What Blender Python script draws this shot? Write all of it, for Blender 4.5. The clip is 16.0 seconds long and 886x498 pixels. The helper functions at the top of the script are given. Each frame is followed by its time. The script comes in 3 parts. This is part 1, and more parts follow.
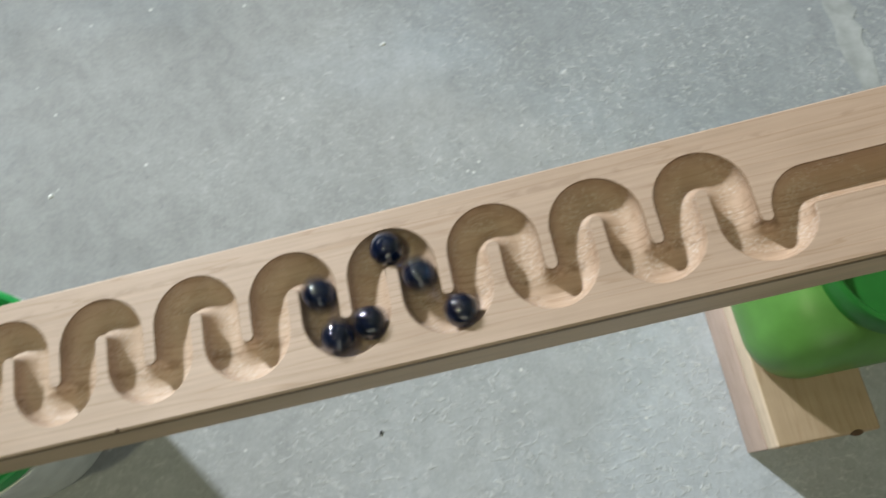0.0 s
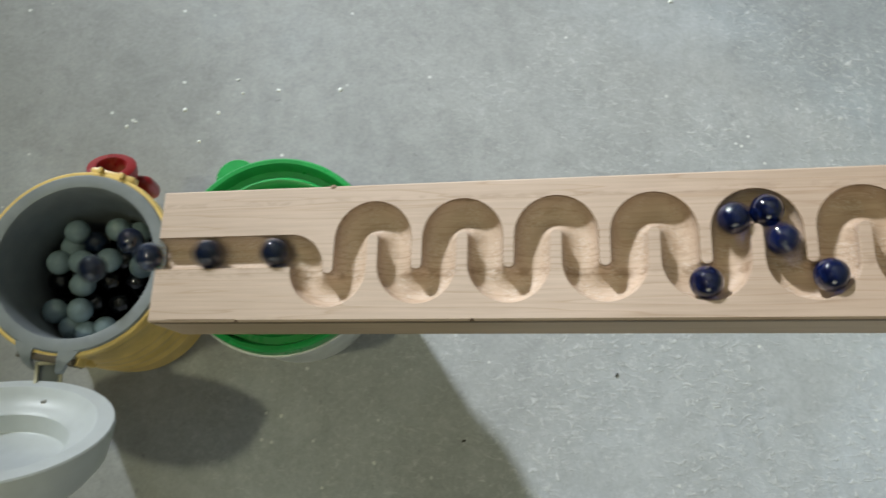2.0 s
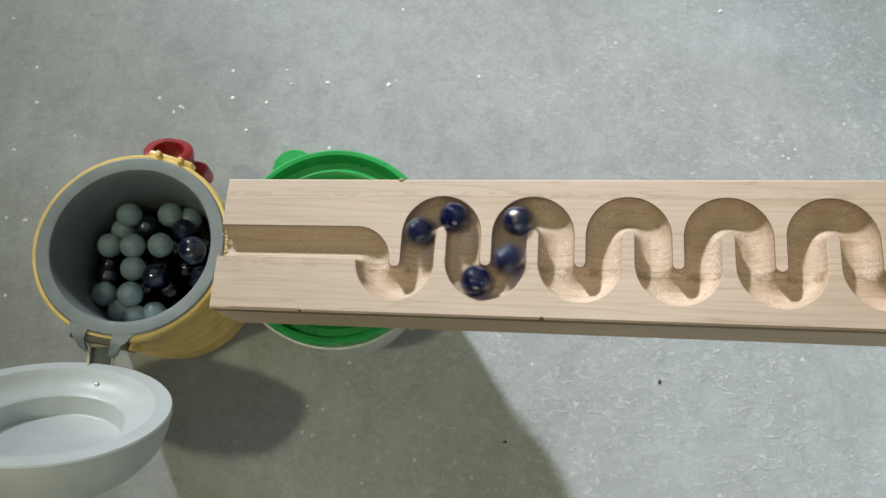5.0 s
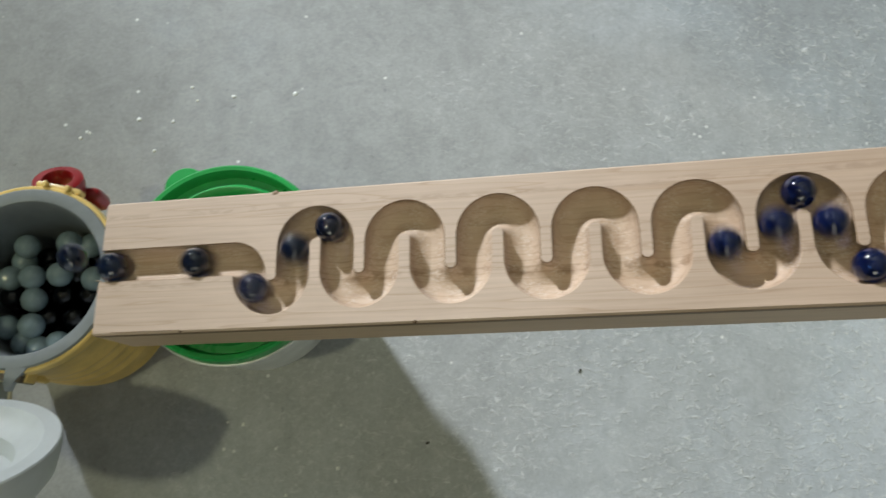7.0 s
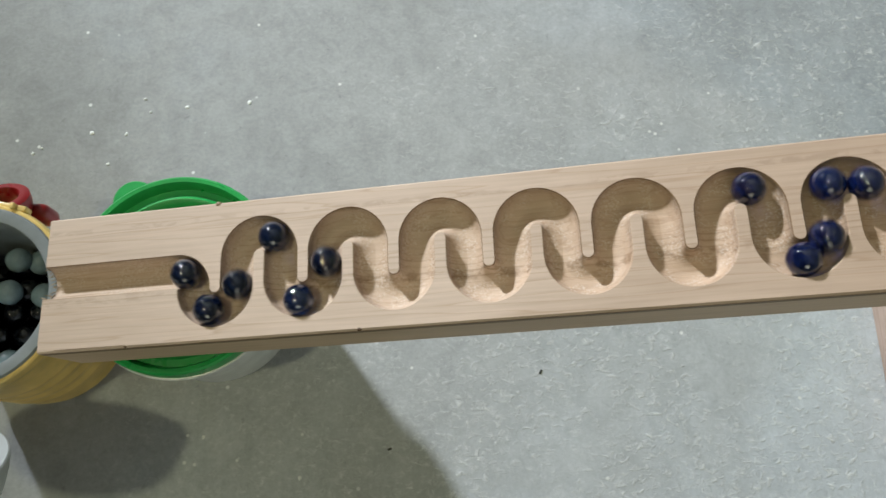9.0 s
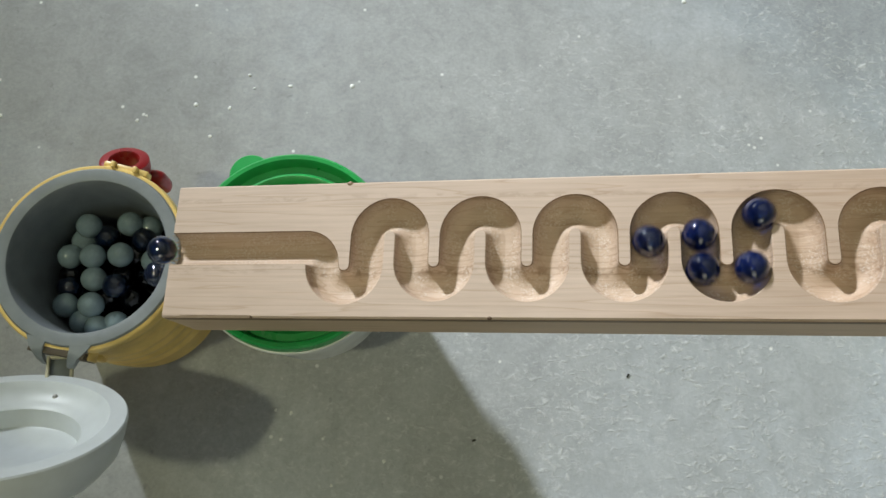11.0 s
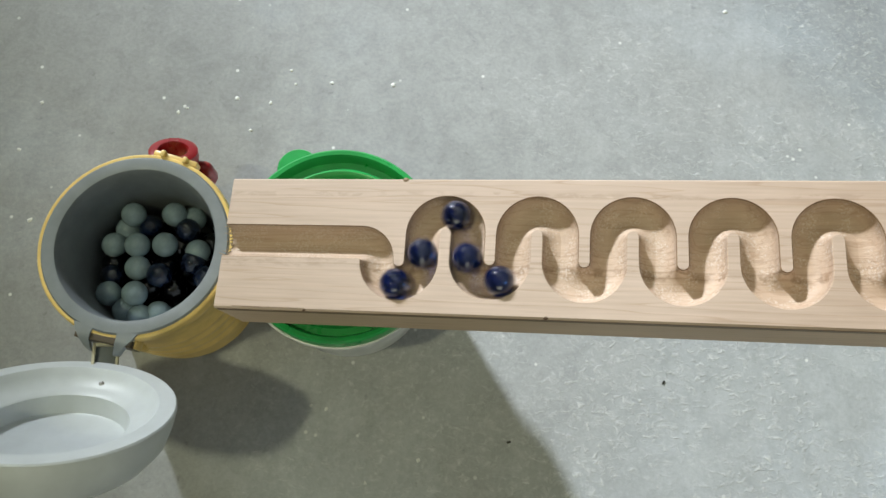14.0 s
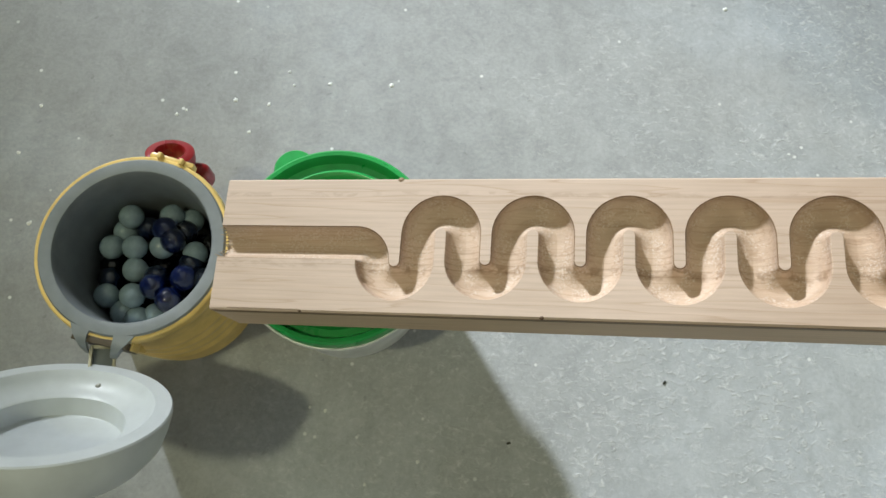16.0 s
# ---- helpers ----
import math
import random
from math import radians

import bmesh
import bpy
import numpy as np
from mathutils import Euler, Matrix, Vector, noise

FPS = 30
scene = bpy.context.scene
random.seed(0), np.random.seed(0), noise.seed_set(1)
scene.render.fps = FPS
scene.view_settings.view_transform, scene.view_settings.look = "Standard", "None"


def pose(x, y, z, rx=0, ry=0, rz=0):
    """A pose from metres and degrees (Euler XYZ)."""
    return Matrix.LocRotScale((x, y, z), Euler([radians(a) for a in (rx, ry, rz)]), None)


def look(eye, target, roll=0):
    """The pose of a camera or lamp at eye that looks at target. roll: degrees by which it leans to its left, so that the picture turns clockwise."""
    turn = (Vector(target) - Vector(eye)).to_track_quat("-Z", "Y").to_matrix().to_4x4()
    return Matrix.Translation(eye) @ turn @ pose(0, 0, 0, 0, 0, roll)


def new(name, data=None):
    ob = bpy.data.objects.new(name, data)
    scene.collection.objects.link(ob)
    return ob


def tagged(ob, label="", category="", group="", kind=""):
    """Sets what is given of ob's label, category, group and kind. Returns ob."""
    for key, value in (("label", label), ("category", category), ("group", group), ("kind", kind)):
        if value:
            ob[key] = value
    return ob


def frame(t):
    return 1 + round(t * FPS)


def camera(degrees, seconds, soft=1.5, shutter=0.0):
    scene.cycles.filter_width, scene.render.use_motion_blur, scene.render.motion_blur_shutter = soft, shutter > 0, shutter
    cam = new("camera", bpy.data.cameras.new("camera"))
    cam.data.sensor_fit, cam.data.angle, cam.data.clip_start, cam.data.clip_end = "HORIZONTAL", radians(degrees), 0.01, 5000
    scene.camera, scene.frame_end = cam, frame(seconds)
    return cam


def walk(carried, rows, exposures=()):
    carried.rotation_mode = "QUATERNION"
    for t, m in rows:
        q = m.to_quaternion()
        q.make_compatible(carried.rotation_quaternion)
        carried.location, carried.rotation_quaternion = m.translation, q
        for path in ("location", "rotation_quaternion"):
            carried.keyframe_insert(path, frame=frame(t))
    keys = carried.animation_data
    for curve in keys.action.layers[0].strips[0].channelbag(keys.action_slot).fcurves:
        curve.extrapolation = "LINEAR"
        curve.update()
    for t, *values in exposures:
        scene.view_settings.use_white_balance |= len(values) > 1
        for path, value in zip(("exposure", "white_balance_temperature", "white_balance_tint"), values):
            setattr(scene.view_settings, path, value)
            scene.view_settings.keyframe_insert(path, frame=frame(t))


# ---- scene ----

from math import cos, sin, pi, tau

from mathutils import geometry

cam = camera(61.0, 16.0, soft=1.5, shutter=0.6)
# seconds, eye, Euler turn in degrees
PATH = [
    (0.0, 0.3808, -0.1231, 0.6400, 20.21, -2.41, -11.43),
    (0.5, 0.3535, -0.1258, 0.6502, 17.38, -1.74, -8.55),
    (1.0, 0.3314, -0.1265, 0.6534, 16.69, -1.43, -7.17),
    (1.5, 0.2770, -0.1241, 0.6511, 16.32, -0.88, -2.31),
    (2.0, 0.2136, -0.1286, 0.6557, 16.15, -0.80, 1.73),
    (2.5, 0.1835, -0.1306, 0.6522, 16.15, -1.52, 3.10),
    (3.0, 0.1700, -0.1339, 0.6511, 16.29, -1.86, 3.90),
    (3.2, 0.1670, -0.1354, 0.6504, 16.45, -1.68, 4.12),
    (3.5, 0.1683, -0.1355, 0.6479, 16.65, -1.31, 4.20),
    (3.84, 0.1742, -0.1352, 0.6483, 16.58, -1.10, 3.92),
    (4.1, 0.1689, -0.1362, 0.6486, 16.67, -1.20, 4.21),
    (4.4, 0.1681, -0.1356, 0.6480, 16.62, -1.36, 4.20),
    (4.7, 0.1672, -0.1357, 0.6494, 16.47, -1.62, 4.17),
    (5.0, 0.1677, -0.1345, 0.6509, 16.37, -1.89, 3.93),
    (5.25, 0.1706, -0.1342, 0.6517, 16.39, -1.81, 3.70),
    (5.5, 0.1766, -0.1317, 0.6508, 16.06, -1.77, 3.28),
    (6.0, 0.1863, -0.1300, 0.6492, 16.12, -1.55, 3.06),
    (6.5, 0.2076, -0.1275, 0.6516, 15.90, -0.99, 2.15),
    (7.0, 0.2459, -0.1256, 0.6527, 16.10, -0.58, -0.32),
    (7.5, 0.2861, -0.1237, 0.6491, 16.26, -0.97, -2.80),
    (8.0, 0.3162, -0.1238, 0.6511, 16.11, -1.26, -5.27),
    (8.5, 0.2910, -0.1242, 0.6515, 16.24, -0.97, -3.20),
    (9.0, 0.2729, -0.1239, 0.6525, 16.28, -0.95, -2.32),
    (9.5, 0.2507, -0.1270, 0.6541, 16.32, -0.96, -0.80),
    (10.0, 0.2260, -0.1271, 0.6528, 16.26, -0.86, 0.89),
    (10.5, 0.2135, -0.1279, 0.6537, 16.04, -0.87, 1.75),
    (11.0, 0.2017, -0.1288, 0.6526, 16.06, -1.12, 2.33),
    (11.5, 0.1913, -0.1298, 0.6514, 16.12, -1.38, 2.79),
    (12.0, 0.1833, -0.1306, 0.6522, 16.15, -1.52, 3.11),
    (12.5, 0.1802, -0.1315, 0.6519, 16.10, -1.63, 3.14),
    (13.0, 0.1718, -0.1343, 0.6521, 16.42, -1.73, 3.62),
    (13.5, 0.1681, -0.1341, 0.6509, 16.33, -1.98, 3.85),
    (14.0, 0.1670, -0.1353, 0.6508, 16.44, -1.70, 4.10),
    (14.5, 0.1673, -0.1360, 0.6483, 16.50, -1.55, 4.22),
    (15.0, 0.1683, -0.1355, 0.6479, 16.66, -1.30, 4.20),
    (15.5, 0.1689, -0.1362, 0.6486, 16.67, -1.20, 4.21),
    (16.0, 0.1742, -0.1352, 0.6483, 16.58, -1.10, 3.92),
]
walk(cam, [(t, pose(x, y, z, rx, ry, rz)) for t, x, y, z, rx, ry, rz in PATH],
     [(0.0, -0.24), (0.5, -0.25), (1.5, -0.28), (2.0, -0.26), (3.0, -0.11), (3.84, -0.05), (4.6, -0.06), (5.5, -0.20), (6.0, -0.23), (6.5, -0.32), (7.0, -0.36), (7.5, -0.36),
      (8.0, -0.27), (9.0, -0.25), (10.0, -0.28), (12.5, -0.12), (14.5, 0.0), (15.5, 0.01), (16.0, -0.04)])

# ---- light: two lamps of the room, far and near, an added fill, and the walls ----
world = bpy.data.worlds.new("room_air")
world.use_nodes = True
world.node_tree.nodes["Background"].inputs[0].default_value = (0.5, 0.5, 0.45, 1)
world.node_tree.nodes["Background"].inputs[1].default_value = 0.05
scene.world = world


def lamp(name, at, target, watts, radius, colour):
    data = bpy.data.lights.new(name, "AREA")
    data.shape, data.size, data.energy, data.color = "DISK", radius * 2, watts, colour
    ob = new(name, data)
    ob.matrix_world = look(at, target)
    return ob


lamp("wall_lamp_far", (-2.09, 3.32, 2.13), (0.3, 0, 0.1), 366, 0.145, (0.91, 0.965, 1.0))
lamp("ceiling_lamp_near", (-0.85, -0.62, 3.05), (0.1, 0, 0.1), 23, 0.08, (0.965, 0.95, 0.585))
# unseen fill, added to lift the shadows and the plank's near side
lamp("near_fill", (0.3, -4.4, 2.3), (0.3, -0.2, 0.1), 29, 1.1, (0.985, 0.975, 0.83))
scene.view_settings.exposure = 0.0


# ---- materials ----
class Nodes:
    """A short hand for node materials."""

    def __init__(self, name):
        self.material = bpy.data.materials.new(name)
        self.material.use_nodes = True
        self.tree = self.material.node_tree
        self.shader = self.tree.nodes["Principled BSDF"]

    def node(self, kind, **values):
        n = self.tree.nodes.new(kind)
        for key, value in values.items():
            if key in n.inputs:
                n.inputs[key].default_value = value
        return n

    def link(self, a, b):
        self.tree.links.new(a, b)

    def coords(self, scale=(1, 1, 1), turn=(0, 0, 0)):
        c = self.node("ShaderNodeTexCoord")
        m = self.node("ShaderNodeMapping")
        m.inputs["Scale"].default_value = scale
        m.inputs["Rotation"].default_value = turn
        self.link(c.outputs["Object"], m.inputs["Vector"])
        return m.outputs["Vector"]

    def noise(self, vector, scale, detail=4, rough=0.55, distort=0.0):
        n = self.node("ShaderNodeTexNoise", Scale=scale, Detail=detail, Roughness=rough, Distortion=distort)
        self.link(vector, n.inputs["Vector"])
        return n.outputs["Fac"]

    def scaled(self, value, by):
        n = self.node("ShaderNodeMath")
        n.operation = "MULTIPLY"
        n.inputs[1].default_value = by
        self.link(value, n.inputs[0])
        return n.outputs[0]

    def ramp(self, fac, stops):
        n = self.node("ShaderNodeValToRGB")
        e = n.color_ramp.elements
        while len(e) < len(stops):
            e.new(0.5)
        for k, (place, colour) in enumerate(stops):
            e[k].position = place
            e[k].color = (*colour, 1) if len(colour) == 3 else colour
        self.link(fac, n.inputs["Fac"])
        return n.outputs["Color"]

    def mix(self, fac, a, b, blend="MIX"):
        n = self.node("ShaderNodeMix")
        n.data_type, n.blend_type = "RGBA", blend
        for value, slot in ((fac, 0), (a, 6), (b, 7)):
            if hasattr(value, "is_linked"):
                self.link(value, n.inputs[slot])
            elif slot == 0:
                n.inputs[0].default_value = value
            else:
                n.inputs[slot].default_value = (*value, 1)
        return n.outputs[2]

    def bump(self, height, strength, distance=0.001):
        n = self.node("ShaderNodeBump", Strength=strength, Distance=distance)
        self.link(height, n.inputs["Height"])
        self.link(n.outputs["Normal"], self.shader.inputs["Normal"])

    def set(self, **values):
        for key, value in values.items():
            slot = self.shader.inputs[key.replace("_", " ")]
            if hasattr(value, "is_linked"):
                self.link(value, slot)
            else:
                slot.default_value = (*value, 1) if isinstance(value, tuple) and len(value) == 3 else value
        return self.material


def plastic(name, colour, rough=0.35, scale=60, spread=0.12, **more):
    n = Nodes(name)
    v = n.coords()
    grey = n.noise(v, scale, 5)
    dark = tuple(c * (1 - spread) for c in colour)
    light = tuple(min(1, c * (1 + spread)) for c in colour)
    n.bump(n.noise(v, 900, 2), 0.06, 0.0004)
    r = n.ramp(n.noise(v, 25, 4), [(0.3, (rough * 0.8,) * 3), (0.7, (rough * 1.25,) * 3)])
    return n.set(Base_Color=n.ramp(grey, [(0.3, dark), (0.7, light)]), Roughness=r, **more)


def concrete():
    n = Nodes("trowelled_concrete")
    v = n.coords()
    base = n.ramp(n.noise(v, 2.3, 6, 0.6, 0.4), [(0.3, (0.345, 0.358, 0.372)), (0.50, (0.385, 0.400, 0.415)), (0.62, (0.425, 0.452, 0.485)), (0.75, (0.45, 0.480, 0.515))])
    mottled = n.ramp(n.noise(v, 38, 8, 0.72, 0.6), [(0.32, (0.87, 0.87, 0.87)), (0.5, (1, 1, 1)), (0.66, (1.10, 1.10, 1.10))])
    col = n.mix(1.0, base, mottled, "MULTIPLY")
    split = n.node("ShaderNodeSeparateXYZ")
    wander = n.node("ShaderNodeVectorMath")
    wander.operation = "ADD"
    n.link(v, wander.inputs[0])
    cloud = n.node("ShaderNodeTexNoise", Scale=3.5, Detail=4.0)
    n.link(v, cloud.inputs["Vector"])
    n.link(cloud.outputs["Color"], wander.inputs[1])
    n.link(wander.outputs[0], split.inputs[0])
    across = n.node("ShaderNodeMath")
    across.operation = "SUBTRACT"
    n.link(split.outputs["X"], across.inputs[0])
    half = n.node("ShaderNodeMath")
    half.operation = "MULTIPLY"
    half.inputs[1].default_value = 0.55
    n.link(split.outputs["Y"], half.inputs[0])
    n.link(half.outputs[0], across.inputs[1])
    # dimmer left, brighter bluish right: the light's gradient put into the colour
    light_ramp = n.ramp(across.outputs[0], [(0.02, (0.80, 0.80, 0.79)), (0.28, (0.93, 0.93, 0.925)), (0.50, (1.0, 1.0, 1.0)), (0.76, (1.06, 1.08, 1.10)), (0.98, (1.10, 1.12, 1.14))])
    col = n.mix(1.0, col, light_ramp, "MULTIPLY")
    # a greyer pour towards the far right, with light falloff put into its colour
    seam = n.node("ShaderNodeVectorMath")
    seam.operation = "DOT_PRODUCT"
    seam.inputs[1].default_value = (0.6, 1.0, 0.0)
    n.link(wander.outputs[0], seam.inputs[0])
    pour_falloff = n.ramp(n.scaled(seam.outputs["Value"], 0.5), [(0.645, (1, 1, 1)), (0.70, (0.86, 0.875, 0.885)), (0.90, (0.70, 0.72, 0.74))])
    col = n.mix(1.0, col, pour_falloff, "MULTIPLY")
    grit = n.ramp(n.noise(v, 260, 3, 0.7), [(0.36, (0.93, 0.93, 0.93)), (0.6, (1.03, 1.03, 1.03))])
    col = n.mix(1.0, col, grit, "MULTIPLY")
    cell = n.node("ShaderNodeTexVoronoi", Scale=42.0)
    n.link(v, cell.inputs["Vector"])
    keep = n.ramp(n.noise(v, 17, 2), [(0.43, (0, 0, 0)), (0.52, (1, 1, 1))])
    spot = n.ramp(cell.outputs["Distance"], [(0.045, (1, 1, 1)), (0.085, (0, 0, 0))])
    col = n.mix(n.mix(1.0, keep, spot, "MULTIPLY"), col, (0.68, 0.70, 0.70))
    # crusty pale flakes in patches, more of them where the trowel skipped
    skipped = n.ramp(across.outputs[0], [(0.25, (0.12, 0.12, 0.12)), (0.48, (0.55, 0.55, 0.55)), (0.62, (0.9, 0.9, 0.9)), (0.78, (1, 1, 1))])
    patch = n.ramp(n.noise(v, 9, 5, 0.65), [(0.34, (0, 0, 0)), (0.54, (1, 1, 1))])
    patch = n.mix(1.0, patch, skipped, "MULTIPLY")
    flake = n.ramp(n.noise(n.coords((1.0, 1.35, 1), (0, 0, 0.75)), 135, 6, 0.68, 0.7), [(0.50, (0, 0, 0)), (0.60, (0.42, 0.42, 0.42)), (0.68, (1, 1, 1))])
    crust = n.mix(1.0, patch, flake, "MULTIPLY")
    col = n.mix(n.mix(1.0, crust, (0.8, 0.8, 0.8), "MULTIPLY"), col, (0.70, 0.725, 0.735))
    pit = n.ramp(n.noise(v, 120, 4, 0.6, 0.5), [(0.28, (0.82, 0.82, 0.82)), (0.35, (1, 1, 1))])
    col = n.mix(1.0, col, pit, "MULTIPLY")
    trowel = n.ramp(n.noise(n.coords((14, 1.5, 1), (0, 0, -0.75)), 5, 5, 0.6), [(0.35, (0.98, 0.98, 0.98)), (0.65, (1.02, 1.02, 1.02))])
    col = n.mix(1.0, col, trowel, "MULTIPLY")
    relief = n.mix(0.42, crust, n.noise(v, 75, 8, 0.70, 0.3))
    n.bump(relief, 0.52, 0.0018)
    rough = n.ramp(n.noise(v, 6, 5), [(0.3, (0.8, 0.8, 0.8)), (0.7, (0.95, 0.95, 0.95))])
    return n.set(Base_Color=col, Roughness=rough, Specular_IOR_Level=0.2)


def pine(name, pale=(0.51, 0.405, 0.345), ring=(0.40, 0.285, 0.215), along="x", torn=False, rings_falloff=False):
    n = Nodes(name)
    stretch = {"x": (0.45, 11, 11), "y": (11, 0.45, 11)}[along]
    v = n.coords(stretch)
    rings = n.node("ShaderNodeTexNoise", Scale=7.0, Detail=3.0, Roughness=0.40, Distortion=0.12)
    n.link(v, rings.inputs["Vector"])
    lines = n.node("ShaderNodeMath")
    lines.operation = "MULTIPLY"
    lines.inputs[1].default_value = 6.5
    n.link(rings.outputs["Fac"], lines.inputs[0])
    part_ = n.node("ShaderNodeMath")
    part_.operation = "FRACT"
    n.link(lines.outputs[0], part_.inputs[0])
    mid = tuple(a * 0.72 + b * 0.28 for a, b in zip(pale, ring))
    col = n.ramp(part_.outputs[0], [(0.0, pale), (0.55, pale), (0.86, mid), (0.95, ring), (1.0, pale)])
    col = n.mix(0.60 if torn else 0.45, col, pale)
    if rings_falloff:
        # close growth rings run along the plank's middle and near its far edge
        where = n.node("ShaderNodeSeparateXYZ")
        n.link(n.coords(), where.inputs[0])
        sway = n.node("ShaderNodeMath")
        sway.operation = "MULTIPLY_ADD"
        sway.inputs[1].default_value = 0.010
        n.link(n.noise(n.coords((1, 3, 3)), 4.5, 3, 0.5), sway.inputs[0])
        n.link(where.outputs["Y"], sway.inputs[2])
        saw = n.node("ShaderNodeMath")
        saw.operation = "FRACT"
        n.link(n.scaled(sway.outputs[0], 265.0), saw.inputs[0])
        late = n.ramp(saw.outputs[0], [(0.0, (0, 0, 0)), (0.62, (0, 0, 0)), (0.86, (1, 1, 1)), (1.0, (0, 0, 0))])
        shift = n.node("ShaderNodeMath")
        shift.operation = "MULTIPLY_ADD"
        shift.inputs[1].default_value, shift.inputs[2].default_value = 10.0, 0.5
        n.link(sway.outputs[0], shift.inputs[0])
        band = n.ramp(shift.outputs[0], [(0.36, (0, 0, 0)), (0.41, (1, 1, 1)), (0.53, (1, 1, 1)), (0.60, (0.12, 0.12, 0.12)), (0.84, (0.2, 0.2, 0.2)), (0.87, (0.8, 0.8, 0.8)), (0.91, (0.15, 0.15, 0.15))])
        broken = n.ramp(n.noise(n.coords((1, 6, 6)), 21, 3, 0.6), [(0.35, (0.25, 0.25, 0.25)), (0.62, (1, 1, 1))])
        rung = n.mix(1.0, n.mix(1.0, late, band, "MULTIPLY"), broken, "MULTIPLY")
        col = n.mix(n.mix(1.0, rung, (0.50, 0.50, 0.50) if torn else (0.55, 0.55, 0.55), "MULTIPLY"), col, tuple(c * 0.80 for c in ring))
        # resinous brown streaks where the groove cuts two old rings
        streak = n.ramp(shift.outputs[0], [(0.385, (0, 0, 0)), (0.41, (1, 1, 1)), (0.44, (1, 1, 1)), (0.465, (0, 0, 0)), (0.86, (0, 0, 0)), (0.875, (1, 1, 1)), (0.895, (1, 1, 1)), (0.91, (0, 0, 0))])
        blot = n.ramp(n.noise(n.coords((1, 2.2, 2.2)), 62, 3, 0.6, 0.4), [(0.50, (0, 0, 0)), (0.60, (0.55, 0.55, 0.55) if torn else (0.2, 0.2, 0.2))])
        col = n.mix(n.mix(1.0, streak, blot, "MULTIPLY"), col, (0.20, 0.115, 0.055))
    tone = n.ramp(n.noise(n.coords((3, 9, 9)), 3, 4), [(0.3, (0.90, 0.88, 0.85)), (0.7, (1.07, 1.06, 1.05))])
    col = n.mix(1.0, col, tone, "MULTIPLY")
    if rings_falloff:
        # browner towards the upper end, with the lamp's falloff put into the tone
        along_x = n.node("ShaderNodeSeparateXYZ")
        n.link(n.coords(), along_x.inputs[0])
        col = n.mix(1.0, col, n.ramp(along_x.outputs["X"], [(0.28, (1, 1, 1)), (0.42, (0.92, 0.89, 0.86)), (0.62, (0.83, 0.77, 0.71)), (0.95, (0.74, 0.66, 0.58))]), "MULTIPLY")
    fine = n.noise(n.coords((14, 420, 420) if along == "x" else (420, 14, 420)), 1.0, 4, 0.6)
    col = n.mix(1.0, col, n.ramp(fine, [(0.3, (0.90, 0.89, 0.87)), (0.7, (1.05, 1.05, 1.05))]), "MULTIPLY")
    if torn:
        # chewed end grain: pale fuzz and small pits in patches
        where = n.ramp(n.noise(n.coords(), 70, 3, 0.6), [(0.45, (0, 0, 0)), (0.56, (1, 1, 1))])
        fuzz = n.noise(n.coords(), 650, 4, 0.65, 0.5)
        pale_fuzz = n.mix(1.0, where, n.ramp(fuzz, [(0.50, (0, 0, 0)), (0.64, (0.65, 0.65, 0.65))]), "MULTIPLY")
        dark_pit = n.mix(1.0, where, n.ramp(fuzz, [(0.30, (0.35, 0.35, 0.35)), (0.42, (0, 0, 0))]), "MULTIPLY")
        col = n.mix(pale_fuzz, col, (0.66, 0.58, 0.51))
        col = n.mix(dark_pit, col, (0.22, 0.14, 0.08))
        n.bump(n.mix(where, fine, fuzz), 0.5, 0.0009)
    else:
        n.bump(fine, 0.25, 0.0004)
    return n.set(Base_Color=col, Roughness=n.ramp(fine, [(0.3, (0.5, 0.5, 0.5)), (0.7, (0.68, 0.68, 0.68))]))


def glass_marble(name, deep, bright, clear=0.75, coat=1.0):
    """Tinted glass with a cloudy swirl inside."""
    n = Nodes(name)
    info = n.node("ShaderNodeObjectInfo")
    v = n.coords()
    swirl = n.noise(v, 130, 3, 0.5, 2.5)
    col = n.mix(n.ramp(swirl, [(0.40, (0, 0, 0)), (0.66, (1, 1, 1))]), deep, bright)
    col = n.mix(n.ramp(info.outputs["Random"], [(0.25, (0, 0, 0)), (0.9, (0.45, 0.45, 0.45))]), col, bright)
    return n.set(Base_Color=col, Roughness=0.05, IOR=1.5, Transmission_Weight=clear, Coat_Weight=coat, Coat_Roughness=0.065, Coat_IOR=1.5)


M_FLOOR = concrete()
M_WALL = plastic("matt_wall_paint", (0.46, 0.46, 0.39), 0.8, 3, 0.05)
M_BOARD = pine("planed_pine", (0.575, 0.456, 0.387), (0.425, 0.30, 0.215), rings_falloff=True)
M_BLOCK = pine("pale_pine", (0.47, 0.355, 0.245), (0.38, 0.265, 0.17), "y")
M_LIT_EDGE = pine("lit_side_pine", (0.66, 0.54, 0.42), (0.56, 0.44, 0.32), "y")
M_BLOCK_PINK = pine("reddish_pine", (0.48, 0.37, 0.32), (0.38, 0.27, 0.22), "y")
M_ROUTED = pine("routed_pine", (0.55, 0.42, 0.33), (0.33, 0.205, 0.120), torn=True, rings_falloff=True)
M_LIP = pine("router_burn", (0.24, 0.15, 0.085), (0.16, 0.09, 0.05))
M_KNOT = plastic("dark_knot", (0.10, 0.055, 0.03), 0.6, 300, 0.3)
M_SMUDGE = plastic("brown_knot", (0.27, 0.18, 0.115), 0.6, 300, 0.3)
M_BLUE = glass_marble("blue_glass", (0.0025, 0.0065, 0.052), (0.016, 0.045, 0.27), 0.74)
M_DARK = glass_marble("dark_glass", (0.0015, 0.003, 0.014), (0.014, 0.040, 0.150), 0.72)
